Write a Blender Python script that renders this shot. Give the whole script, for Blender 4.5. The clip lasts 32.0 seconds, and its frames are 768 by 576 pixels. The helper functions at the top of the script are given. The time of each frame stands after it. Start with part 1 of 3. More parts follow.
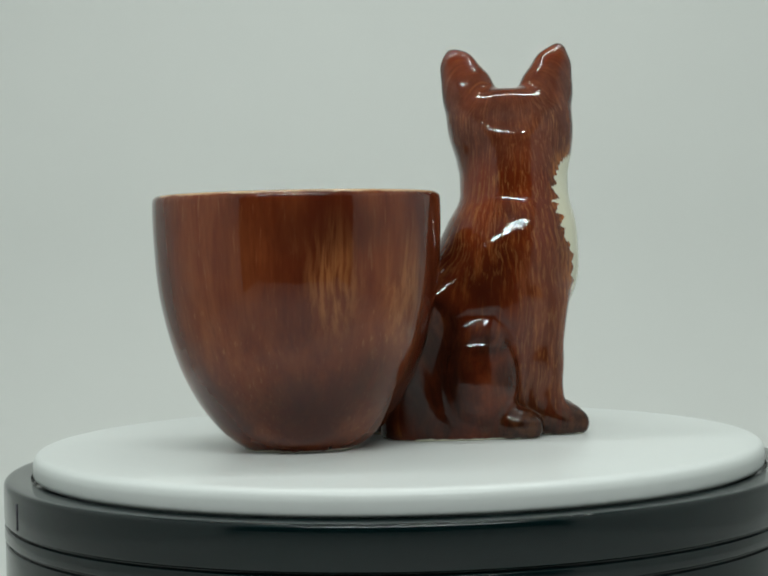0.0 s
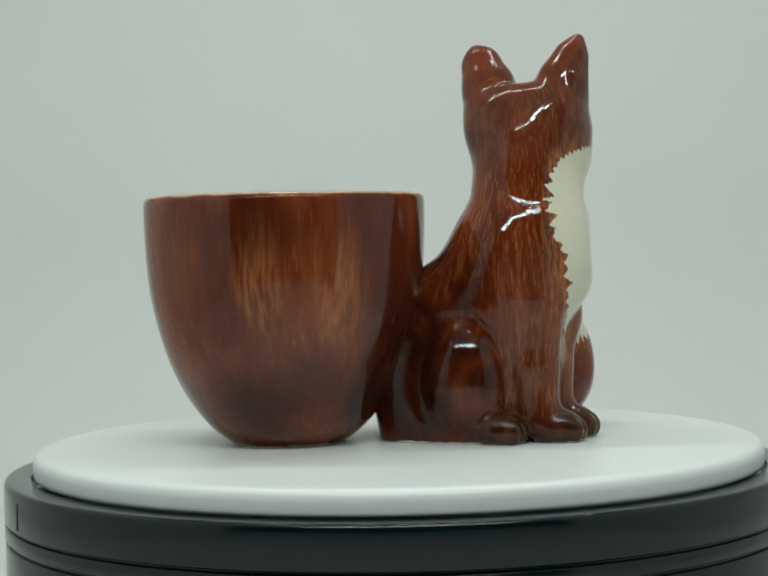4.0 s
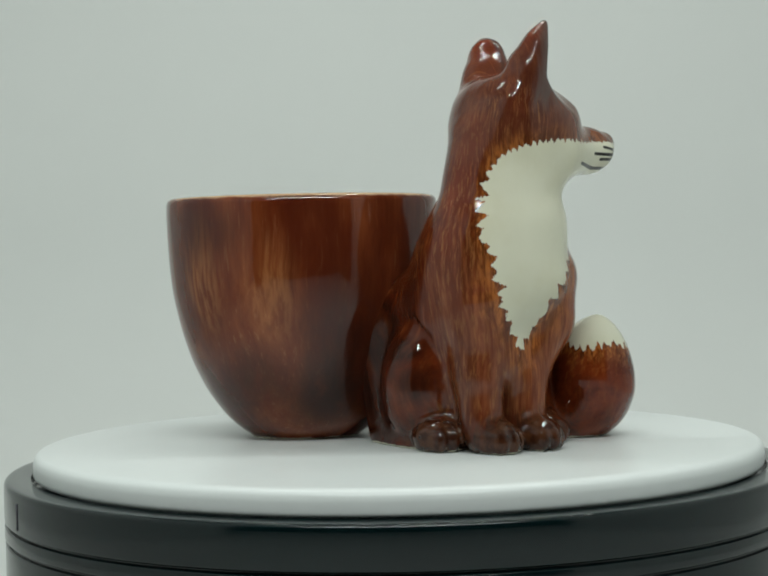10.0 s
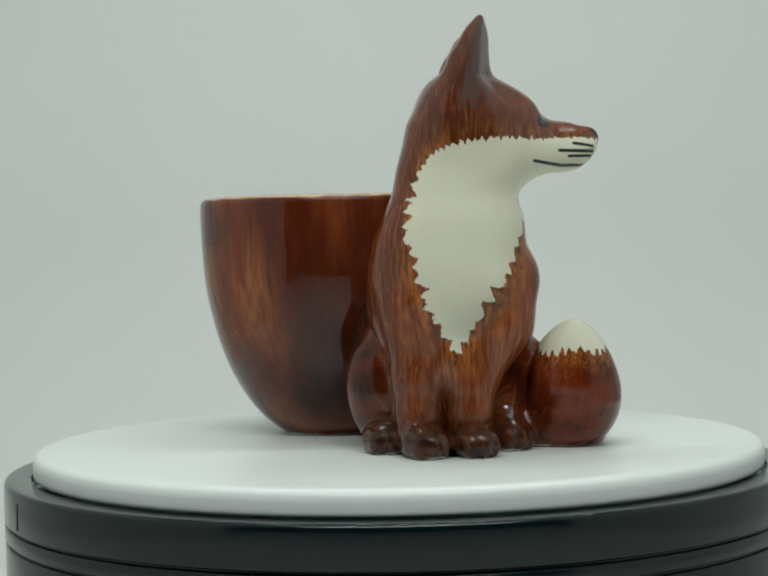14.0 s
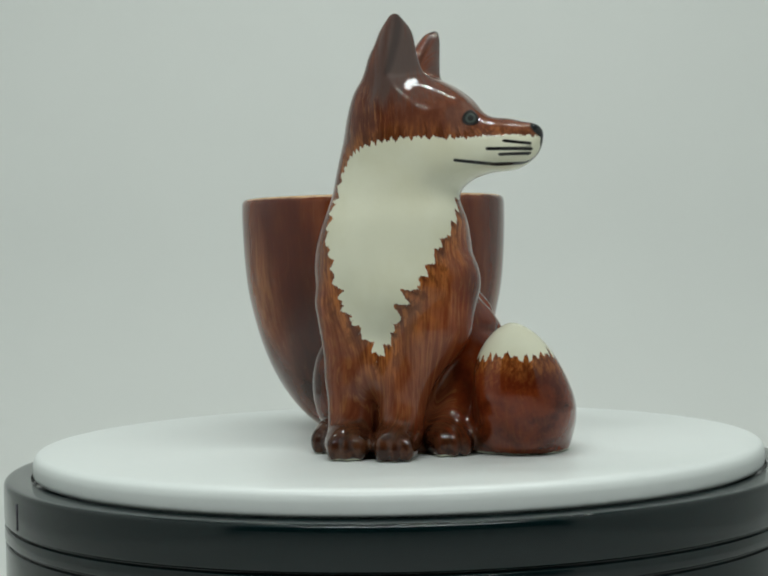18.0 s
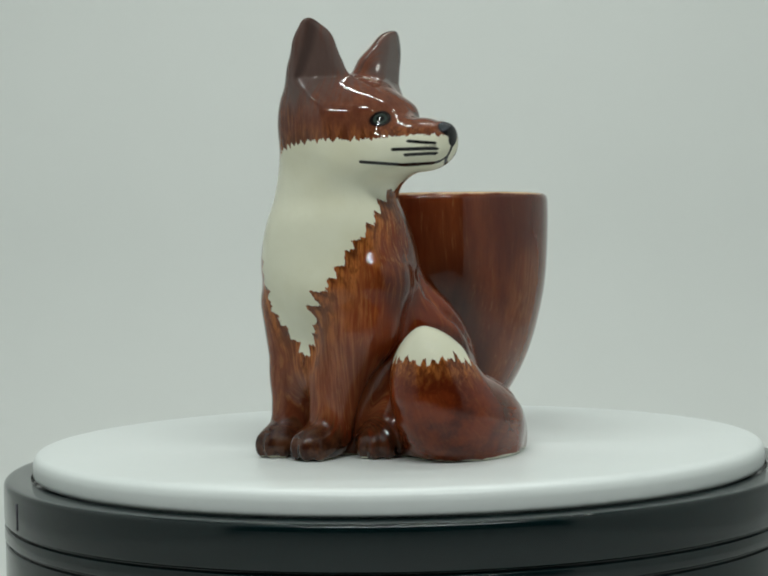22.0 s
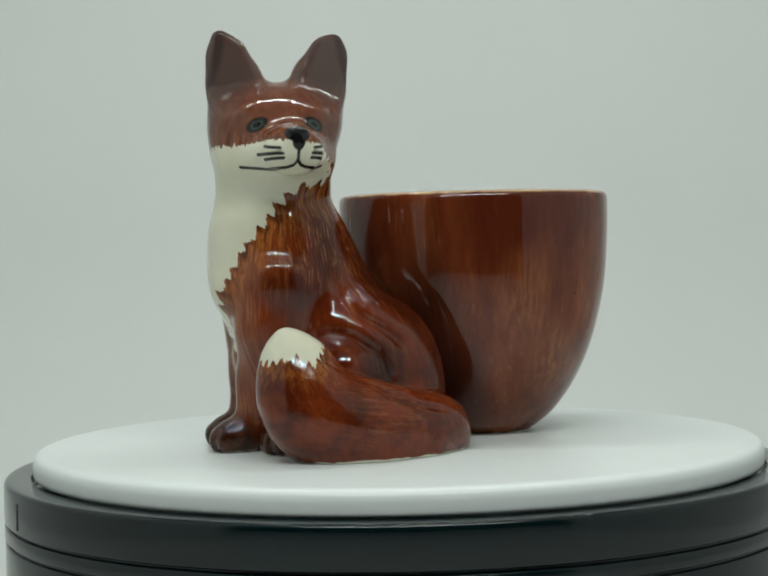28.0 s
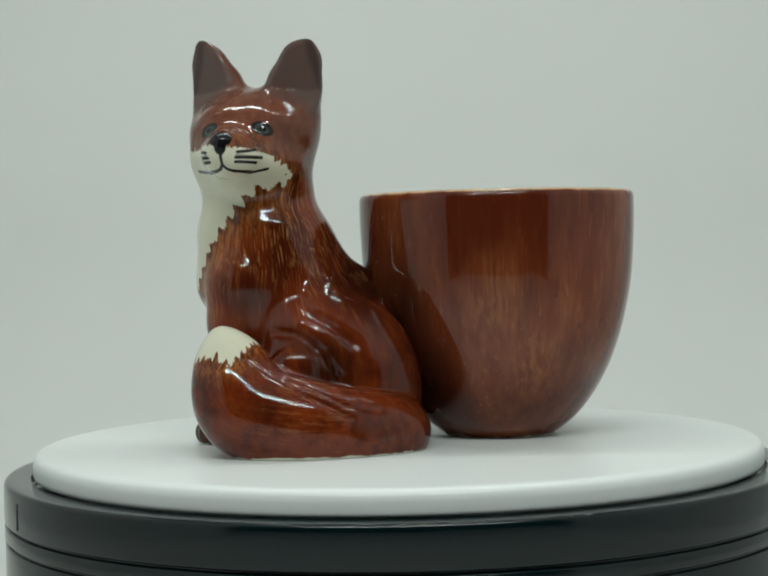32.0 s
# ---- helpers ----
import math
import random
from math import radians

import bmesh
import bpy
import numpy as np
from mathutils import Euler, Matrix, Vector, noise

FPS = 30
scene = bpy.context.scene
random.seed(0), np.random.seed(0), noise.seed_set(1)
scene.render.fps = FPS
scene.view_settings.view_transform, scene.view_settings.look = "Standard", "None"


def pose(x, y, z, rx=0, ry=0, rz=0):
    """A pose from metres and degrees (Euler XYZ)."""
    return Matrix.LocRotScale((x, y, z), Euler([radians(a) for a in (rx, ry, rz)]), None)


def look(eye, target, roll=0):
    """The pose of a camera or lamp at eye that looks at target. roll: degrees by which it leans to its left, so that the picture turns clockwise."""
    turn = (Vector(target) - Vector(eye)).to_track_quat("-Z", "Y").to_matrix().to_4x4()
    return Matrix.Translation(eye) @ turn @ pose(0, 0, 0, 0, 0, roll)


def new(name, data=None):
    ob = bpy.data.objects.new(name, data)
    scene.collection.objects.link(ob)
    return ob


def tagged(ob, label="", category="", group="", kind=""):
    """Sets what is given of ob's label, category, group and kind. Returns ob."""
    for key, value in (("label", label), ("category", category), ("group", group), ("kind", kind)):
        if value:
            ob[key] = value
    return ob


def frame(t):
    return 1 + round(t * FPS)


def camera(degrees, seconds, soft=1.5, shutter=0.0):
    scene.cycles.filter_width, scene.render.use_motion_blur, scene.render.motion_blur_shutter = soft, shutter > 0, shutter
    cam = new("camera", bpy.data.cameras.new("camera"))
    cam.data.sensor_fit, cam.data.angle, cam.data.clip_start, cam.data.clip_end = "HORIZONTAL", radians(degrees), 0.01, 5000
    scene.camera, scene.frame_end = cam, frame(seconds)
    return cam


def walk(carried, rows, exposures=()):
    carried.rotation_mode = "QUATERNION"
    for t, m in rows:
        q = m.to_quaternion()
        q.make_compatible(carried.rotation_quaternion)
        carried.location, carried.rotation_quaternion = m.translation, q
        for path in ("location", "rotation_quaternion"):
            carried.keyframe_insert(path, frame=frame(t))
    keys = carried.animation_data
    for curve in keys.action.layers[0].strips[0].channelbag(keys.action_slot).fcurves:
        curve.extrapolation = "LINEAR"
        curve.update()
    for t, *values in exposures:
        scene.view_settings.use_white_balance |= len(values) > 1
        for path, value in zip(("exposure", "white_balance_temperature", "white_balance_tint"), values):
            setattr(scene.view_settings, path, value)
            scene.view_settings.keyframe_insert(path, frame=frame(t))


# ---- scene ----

# Millimetres are used for the small things; MM turns them into metres.
MM = 0.001
SECONDS = 32.0
TURN_RATE = 6.094          # degrees per second, clockwise from above
BEHIND_AT = 18.7           # seconds at which the cup stands straight behind the fox

# ---- camera ----
cam = camera(25.34, SECONDS, soft=2.0)
EYE = Vector((0.0, -0.3278, 0.0371))
CAM_POSE = Matrix.Translation(EYE) @ pose(0, 0, 0, 0, 0, 0.361) @ pose(0, 0, 0, 90 - 1.436, 0, 0) @ pose(0, 0, 0, 0, 0, -1.199)
walk(cam, [(0, CAM_POSE), (SECONDS, CAM_POSE)])

# ---- light ----
world = bpy.data.worlds.new("room_light")
scene.world = world
world.use_nodes = True
world.node_tree.nodes["Background"].inputs[0].default_value = (0.9, 1.0, 0.98, 1)
world.node_tree.nodes["Background"].inputs[1].default_value = 0.05
scene.view_settings.exposure = 0.0


def led_bar(name, place, target, length, width, watts):
    lamp = bpy.data.lights.new(name, "AREA")
    lamp.shape, lamp.size, lamp.size_y, lamp.energy = "RECTANGLE", length, width, watts
    lamp.color = (0.94, 1.0, 0.955)
    ob = new(name, lamp)
    ob.matrix_world = look(place, target)
    return ob


led_bar("led_bar_front", (0, -0.225, 0.256), (0, -0.05, 0), 0.30, 0.0028, 0.535)
led_bar("led_bar_back", (0, 0.03, 0.262), (0, 0.03, 0), 0.30, 0.0028, 0.29)


# ---- materials ----
class Mat:
    """A node material with a few short ways to wire it."""

    def __init__(self, name, rough=0.5, metal=0.0, ior=1.5):
        self.m = bpy.data.materials.new(name)
        self.m.use_nodes = True
        self.n, self.l = self.m.node_tree.nodes, self.m.node_tree.links
        self.b = self.n["Principled BSDF"]
        self.b.inputs["Roughness"].default_value = rough
        self.b.inputs["Metallic"].default_value = metal
        self.b.inputs["IOR"].default_value = ior
        self.co = self.n.new("ShaderNodeTexCoord").outputs["Object"]

    def put(self, socket, value):
        if isinstance(value, bpy.types.NodeSocket):
            self.l.new(value, socket)
        else:
            socket.default_value = value

    def noise(self, scale, stretch=(1, 1, 1), detail=4, rough=0.6, vector=None):
        mp = self.n.new("ShaderNodeMapping")
        mp.inputs["Scale"].default_value = stretch
        self.l.new(vector or self.co, mp.inputs[0])
        nz = self.n.new("ShaderNodeTexNoise")
        nz.inputs["Scale"].default_value, nz.inputs["Detail"].default_value, nz.inputs["Roughness"].default_value = scale, detail, rough
        self.l.new(mp.outputs[0], nz.inputs["Vector"])
        return nz.outputs["Fac"]

    def wavy(self, scale, reach, base=None):
        """The object's coordinates, bent a little so that brush strokes wander."""
        base = base or self.co
        nz = self.n.new("ShaderNodeTexNoise")
        nz.inputs["Scale"].default_value, nz.inputs["Detail"].default_value = scale, 2
        self.l.new(base, nz.inputs["Vector"])
        mul = self.n.new("ShaderNodeVectorMath")
        mul.operation = "MULTIPLY_ADD"
        self.l.new(nz.outputs["Color"], mul.inputs[0])
        mul.inputs[1].default_value = (reach, reach, reach * 0.4)
        self.l.new(base, mul.inputs[2])
        return mul.outputs[0]

    def lay(self):
        """The way the painted hairs lie on the fox."""
        a = self.n.new("ShaderNodeAttribute")
        a.attribute_name = "lay"
        return a.outputs["Vector"]

    def attr(self, name):
        a = self.n.new("ShaderNodeAttribute")
        a.attribute_name = name
        return a.outputs["Fac"]

    def step(self, value, lo, hi, a=0.0, b=1.0, smooth=True):
        r = self.n.new("ShaderNodeMapRange")
        r.interpolation_type = "SMOOTHSTEP" if smooth else "LINEAR"
        self.put(r.inputs[0], value)
        for k, v in zip((1, 2, 3, 4), (lo, hi, a, b)):
            self.put(r.inputs[k], v)
        return r.outputs[0]

    def math(self, op, a, b=0.0):
        r = self.n.new("ShaderNodeMath")
        r.operation = op
        self.put(r.inputs[0], a)
        self.put(r.inputs[1], b)
        return r.outputs[0]

    def mix(self, fac, a, b, how="MIX"):
        r = self.n.new("ShaderNodeMix")
        r.data_type, r.blend_type = "RGBA", how
        self.put(r.inputs[0], fac)
        self.put(r.inputs[6], a if isinstance(a, bpy.types.NodeSocket) else (*a, 1))
        self.put(r.inputs[7], b if isinstance(b, bpy.types.NodeSocket) else (*b, 1))
        return r.outputs[2]

    def bump(self, height, strength, distance):
        r = self.n.new("ShaderNodeBump")
        r.inputs["Strength"].default_value, r.inputs["Distance"].default_value = strength, distance
        self.l.new(height, r.inputs["Height"])
        self.l.new(r.outputs[0], self.b.inputs["Normal"])

    def color(self, value):
        self.put(self.b.inputs["Base Color"], value if isinstance(value, bpy.types.NodeSocket) else (*value, 1))
        return self.m


def axis_of(m, vector, k):
    sep = m.n.new("ShaderNodeSeparateXYZ")
    m.l.new(vector, sep.inputs[0])
    return sep.outputs[k]


DARK, MID, WARM = (0.056, 0.0085, 0.003), (0.176, 0.0285, 0.0072), (0.36, 0.110, 0.027)
CREAM = (0.69, 0.68, 0.545)


def glaze_brown(m, lay):
    """Brown underglaze laid on with a brush: washes, strokes and bare streaks."""
    wash = m.noise(75, (1, 1, 0.6), 3, 0.5)
    bent = m.wavy(45, 0.004, lay)
    stroke = m.noise(1500, (1, 1, 0.07), 5, 0.58, bent)
    fine = m.noise(2600, (1, 1, 0.06), 3, 0.6, bent)
    c = m.mix(m.step(wash, 0.32, 0.68), DARK, MID)
    c = m.mix(m.math("MULTIPLY", m.step(stroke, 0.5, 0.72), m.step(wash, 0.3, 0.62, 0.1, 0.55)), c, WARM)
    c = m.mix(m.step(fine, 0.52, 0.75, 0, 0.45), c, DARK)
    return c, stroke


def cream_foot(m, c):
    """The bare clay along the foot, where the glaze was wiped away."""
    z = axis_of(m, m.co, 2)
    edge = m.math("ADD", z, m.step(m.noise(160), 0.3, 0.7, -0.00025, 0.00025))
    return m.mix(m.step(edge, 0.0002, 0.00045), CREAM, c)


def spot(m, place, stretch):
    """How near a point lies to a small mark: 1 in its middle, 0 outside."""
    sub = m.n.new("ShaderNodeVectorMath")
    sub.operation = "SUBTRACT"
    m.l.new(m.co, sub.inputs[0])
    sub.inputs[1].default_value = [v * MM for v in place]
    mul = m.n.new("ShaderNodeVectorMath")
    mul.operation = "MULTIPLY"
    m.l.new(sub.outputs[0], mul.inputs[0])
    mul.inputs[1].default_value = [1 / (v * MM) for v in stretch]
    size = m.n.new("ShaderNodeVectorMath")
    size.operation = "LENGTH"
    m.l.new(mul.outputs[0], size.inputs[0])
    return m.step(size.outputs["Value"], 0.2, 1.0, 1.0, 0.0)


def cup_material():
    m = Mat("brown_brushed_glaze", 0.02, ior=1.44)
    bent = m.wavy(60, 0.003)
    wash, stroke, fine = m.noise(58, (1, 1, 0.32), 5, 0.56), m.noise(330, (1, 1, 0.16), 5, 0.6, bent), m.noise(1500, (1, 1, 0.06), 4, 0.6, bent)
    c = m.mix(m.step(wash, 0.34, 0.64), (0.076, 0.0130, 0.0052), (0.162, 0.032, 0.0095))
    c = m.mix(m.math("MULTIPLY", m.step(stroke, 0.28, 0.72), m.step(wash, 0.38, 0.64, 0.06, 0.55)), c, (0.29, 0.090, 0.030))
    c = m.mix(m.step(fine, 0.48, 0.75, 0, 0.28), c, DARK)
    c = m.mix(m.math("MULTIPLY", m.step(fine, 0.30, 0.42, 1.0, 0.0), m.step(wash, 0.4, 0.6, 0.05, 0.3)), c, (0.42, 0.20, 0.085))
    # patches where the brush left the glaze thin, streaked from top to bottom
    streak = m.noise(900, (1, 1, 0.05), 5, 0.62, bent)
    for place, stretch, much in (((-28.5, 24.0, 31), (9, 7, 15), 0.62), ((-25.5, 9.5, 29), (9, 7, 14), 0.55), ((22, 15, 27), (9, 8, 12), 0.4), ((19, 23, 15), (9, 7, 11), 0.4)):
        bare = m.math("MULTIPLY", spot(m, place, stretch), m.step(streak, 0.38, 0.64, 0.06, much))
        c = m.mix(bare, c, (0.37, 0.145, 0.050))
    # pools of thick dark glaze, with shade painted in near foot and fox
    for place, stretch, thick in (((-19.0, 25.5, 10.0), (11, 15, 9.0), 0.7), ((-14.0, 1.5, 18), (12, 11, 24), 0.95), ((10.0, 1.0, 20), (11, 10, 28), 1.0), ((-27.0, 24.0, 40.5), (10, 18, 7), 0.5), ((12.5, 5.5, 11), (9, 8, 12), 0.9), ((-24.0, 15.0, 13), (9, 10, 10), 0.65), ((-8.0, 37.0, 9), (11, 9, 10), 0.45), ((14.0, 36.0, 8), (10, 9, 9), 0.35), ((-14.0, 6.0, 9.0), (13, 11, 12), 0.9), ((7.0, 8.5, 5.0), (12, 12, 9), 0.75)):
        pool_and_shade = m.math("MULTIPLY", spot(m, place, stretch), m.step(m.math("ADD", stroke, wash), 0.75, 1.2, 0.5 * thick, thick))
        c = m.mix(pool_and_shade, c, (0.026, 0.007, 0.004))
    z = axis_of(m, m.co, 2)
    thin = m.math("ADD", z, m.step(m.noise(220), 0.3, 0.7, -0.00014, 0.00014))
    c = m.mix(m.step(thin, 0.0463, 0.0468, 0, 0.85), c, (0.62, 0.42, 0.25))
    for place, stretch in (((-0.9, 44.4, 19.0), (0.5, 2.0, 1.5)), ((21.6, 26.0, 27.3), (2.0, 0.55, 0.5)), ((20.0, 31.4, 21.5), (1.5, 1.0, 1.1))):
        c = m.mix(m.math("MULTIPLY", spot(m, place, stretch), 0.85), c, (0.02, 0.006, 0.004))
    m.bump(m.math("ADD", m.noise(140, (1, 1, 0.8), 3, 0.5), m.math("MULTIPLY", stroke, 0.25)), 1.0, 0.00007)
    return m.color(cream_foot(m, c))


def fox_material():
    m = Mat("painted_fox_glaze", 0.015, ior=1.41)
    lay = m.lay()
    c, stroke = glaze_brown(m, lay)
    c = m.mix(m.attr("pale"), c, m.mix(m.step(stroke, 0.35, 0.65), (0.16, 0.042, 0.018), (0.29, 0.098, 0.045)))
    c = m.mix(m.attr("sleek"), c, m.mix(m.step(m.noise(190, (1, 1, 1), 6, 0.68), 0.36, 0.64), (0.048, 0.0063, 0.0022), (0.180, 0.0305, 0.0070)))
    bib = m.math("ADD", m.attr("bib"), m.step(m.noise(2400, (1, 1, 0.10), 3, 0.6), 0.3, 0.7, -0.26, 0.26))
    # thick dark brown, with the shade of the cup join painted in
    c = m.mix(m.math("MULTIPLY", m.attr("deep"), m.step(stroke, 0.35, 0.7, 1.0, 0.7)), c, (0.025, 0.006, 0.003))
    hair = m.noise(2700, (1, 1, 0.06), 4, 0.62, m.wavy(70, 0.004, lay))
    c = m.mix(m.math("MULTIPLY", m.step(hair, 0.50, 0.66, 0, 0.58), m.attr("coat")), c, (0.40, 0.175, 0.058))
    # head brown, muted by mixing the pale wall reflection into its colour
    c = m.mix(m.attr("head"), c, m.mix(m.step(m.noise(520, (1, 1, 0.6), 6, 0.68), 0.38, 0.66), (0.078, 0.023, 0.013), (0.190, 0.066, 0.032)))
    fringe = m.math("MULTIPLY", m.step(bib, m.attr("furry"), -0.3), m.step(stroke, 0.38, 0.60, 0.15, 0.75))
    c = m.mix(fringe, c, (0.42, 0.140, 0.032))
    c = m.mix(m.math("MULTIPLY", m.step(bib, -3.0, -0.3), m.step(m.noise(2000, (1, 1, 0.12), 3), 0.48, 0.62, 0, 0.75)), c, (0.070, 0.018, 0.006))
    c = m.mix(m.math("MULTIPLY", m.attr("head"), 0.6), c, (0.140, 0.050, 0.029))
    clump = m.step(m.noise(520, (1, 1, 0.32), 4, 0.6, m.wavy(90, 0.005)), 0.5, 0.6, 0, 0.65)
    c = m.mix(m.math("MULTIPLY", m.step(bib, m.attr("furry"), -0.8), clump), c, (0.065, 0.016, 0.006))
    c = m.mix(m.math("MULTIPLY", m.attr("flank"), 0.8), c, (0.055, 0.014, 0.005))
    ear = m.attr("ear")
    c = m.mix(m.step(m.math("ADD", ear, m.step(stroke, 0.3, 0.7, -0.7, 0.7)), -1.4, 1.4), c, (0.100, 0.064, 0.056))
    c = m.mix(m.step(m.attr("rim"), 0.3, 0.9, 0, 0.5), c, (0.018, 0.013, 0.012))
    paw = m.attr("paw")
    c = m.mix(m.step(m.math("ADD", paw, m.step(stroke, 0.3, 0.7, -1.6, 1.6)), -2.6, 1.4, 0, 0.85), c, m.mix(m.step(m.noise(420, (1, 1, 1), 5, 0.65), 0.4, 0.62), (0.020, 0.009, 0.005), (0.068, 0.026, 0.011)))
    white = m.mix(m.step(m.noise(60), 0.35, 0.65), CREAM, (0.65, 0.63, 0.48))
    c = m.mix(m.step(bib, -0.12, 0.12), c, white)
    eye = m.attr("eye")
    c = m.mix(m.step(eye, -0.15, 0.12), c, (0.012, 0.009, 0.008))
    c = m.mix(m.step(eye, 0.27, 0.45), c, (0.036, 0.050, 0.043))
    c = m.mix(m.step(eye, 0.56, 0.68), c, (0.006, 0.006, 0.006))
    ink = m.attr("ink")
    c = m.mix(m.step(ink, -0.12, 0.12), c, (0.008, 0.008, 0.009))
    m.bump(m.math("ADD", m.noise(620, (1, 1, 0.7), 4, 0.55), m.math("MULTIPLY", stroke, 0.4)), 1.0, 0.00005)
    return m.color(cream_foot(m, c))


def plastic(name, base, rough, grain=0.15, ior=1.5):
    m = Mat(name, rough, ior=ior)
    broad = m.noise(18)
    c = m.mix(m.step(broad, 0.3, 0.7, 0, grain), base, tuple(v * 0.75 for v in base))
    m.put(m.b.inputs["Roughness"], m.step(broad, 0.3, 0.7, rough * 0.9, rough * 1.1))
    return m.color(c)


WHITE_PLASTIC = plastic("white_satin_plastic", (0.795, 0.835, 0.83), 0.35, 0.06)
BLACK_PLASTIC = plastic("black_satin_plastic", (0.0015, 0.0075, 0.0085), 0.14, 0.2, 1.45)
SEAM_VIOLET = plastic("violet_grey_seam", (0.034, 0.030, 0.048), 0.5, 0.2)
WALL_SHEET = plastic("white_box_wall", (0.70, 0.715, 0.705), 0.8, 0.05)
TOP_SHEET = plastic("grey_white_box_top", (0.50, 0.51, 0.505), 0.8, 0.05)
PAPER = plastic("white_backdrop_sheet", (0.78, 0.80, 0.785), 0.85, 0.05)
TABLE = plastic("dark_table_top", (0.045, 0.045, 0.043), 0.6, 0.2)
ROOM_PAINT = plastic("dark_grey_room_paint", (0.06, 0.065, 0.065), 0.9, 0.2)
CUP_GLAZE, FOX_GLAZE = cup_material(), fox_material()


# ---- mesh helpers ----
def link_mesh(name, verts, faces, material, parent=None, label="", smooth=True):
    me = bpy.data.meshes.new(name)
    me.from_pydata([tuple(v) for v in verts], [], faces)
    me.polygons.foreach_set("use_smooth", [smooth] * len(me.polygons))
    me.materials.append(material)
    me.update()
    ob = new(name, me)
    ob.parent = parent
    return tagged(ob, label) if label else ob


def part(name, bm, material, parent, label=""):
    me = bpy.data.meshes.new(name)
    bm.to_mesh(me)
    bm.free()
    me.polygons.foreach_set("use_smooth", [True] * len(me.polygons))
    me.materials.append(material)
    ob = new(name, me)
    ob.parent = parent
    return tagged(ob, label) if label else ob


def lathe(profile, steps=160, centre=(0, 0), close=False):
    """Vertices and faces of a profile of (radius, height) in millimetres turned round a vertical axis."""
    verts, faces, rows = [], [], []
    for r, z in profile:
        if r < 1e-6:
            rows.append([len(verts)])
            verts.append((centre[0] * MM, centre[1] * MM, z * MM))
        else:
            rows.append(list(range(len(verts), len(verts) + steps)))
            for k in range(steps):
                a = math.tau * k / steps
                verts.append(((centre[0] + r * math.cos(a)) * MM, (centre[1] + r * math.sin(a)) * MM, z * MM))
    for a, b in zip(rows, rows[1:]):
        for k in range(steps):
            j = (k + 1) % steps
            if len(a) == 1:
                faces.append((a[0], b[j], b[k]))
            elif len(b) == 1:
                faces.append((a[k], a[j], b[0]))
            else:
                faces.append((a[k], a[j], b[j], b[k]))
    return verts, faces


def rounded(points, radius, steps=5):
    """A profile whose inner corners are rounded off."""
    out = [points[0]]
    for p, c, n in zip(points, points[1:], points[2:]):
        p, c, n = Vector(p), Vector(c), Vector(n)
        r = min(radius, (p - c).length * 0.45, (n - c).length * 0.45)
        a, b = c + (p - c).normalized() * r, c + (n - c).normalized() * r
        for k in range(steps + 1):
            t = k / steps
            out.append(tuple(a * (1 - t) ** 2 + c * 2 * t * (1 - t) + b * t * t))
    out.append(points[-1])
    return out


def spline(points, n):
    """Points along a smooth curve through the given ones."""
    pts = [np.array(p, float) for p in points]
    pts = [2 * pts[0] - pts[1]] + pts + [2 * pts[-1] - pts[-2]]
    out = []
    for a, b, c, d in zip(pts, pts[1:], pts[2:], pts[3:]):
        for k in range(n):
            t = k / n
            out.append(0.5 * (2 * b + (c - a) * t + (2 * a - 5 * b + 4 * c - d) * t * t + (3 * b - a - 3 * c + d) * t ** 3))
    out.append(pts[-2])
    return out


# ---- the light box and the room round it ----
FLOOR_Z = -0.046
BOX_X, BOX_BACK, BOX_FRONT, BOX_TOP = 0.21, 0.23, -0.24, 0.27
SHEET_FRONT = -0.36


def slab(name, lo, hi, material):
    bm = bmesh.new()
    bmesh.ops.create_cube(bm, size=1)
    lo, hi = Vector(lo), Vector(hi)
    for v in bm.verts:
        v.co = (lo + hi) / 2 + Vector([v.co[k] * (hi - lo)[k] for k in range(3)])
    me = bpy.data.meshes.new(name)
    bm.to_mesh(me)
    bm.free()
    me.materials.append(material)
    return tagged(new(name, me), kind="structure")


def sweep():
    """One white sheet that lies on the floor of the box and curves up behind."""
    r, n = 0.09, 16
    line = [(SHEET_FRONT, FLOOR_Z), (BOX_BACK - r, FLOOR_Z)]
    line += [(BOX_BACK - r + r * math.sin(k / n * math.pi / 2), FLOOR_Z + r - r * math.cos(k / n * math.pi / 2)) for k in range(1, n + 1)]
    line += [(BOX_BACK, BOX_TOP)]
    thick, m = 0.0015, len(line)
    verts, faces = [], []
    for x in (-BOX_X, BOX_X):
        for y, z in line:
            verts.append((x, y, z))
    for x in (-BOX_X, BOX_X):
        for y, z in line:
            verts.append((x, y + (thick if z > FLOOR_Z + 0.002 else 0), z - thick))
    for k in range(m - 1):
        faces.append((k, m + k, m + k + 1, k + 1))
        faces.append((2 * m + k, 2 * m + k + 1, 3 * m + k + 1, 3 * m + k))
    ob = link_mesh("backdrop", verts, faces, PAPER)
    tagged(ob, "smooth white backdrop sheet curving up behind the turntable", "backdrop", kind="structure")


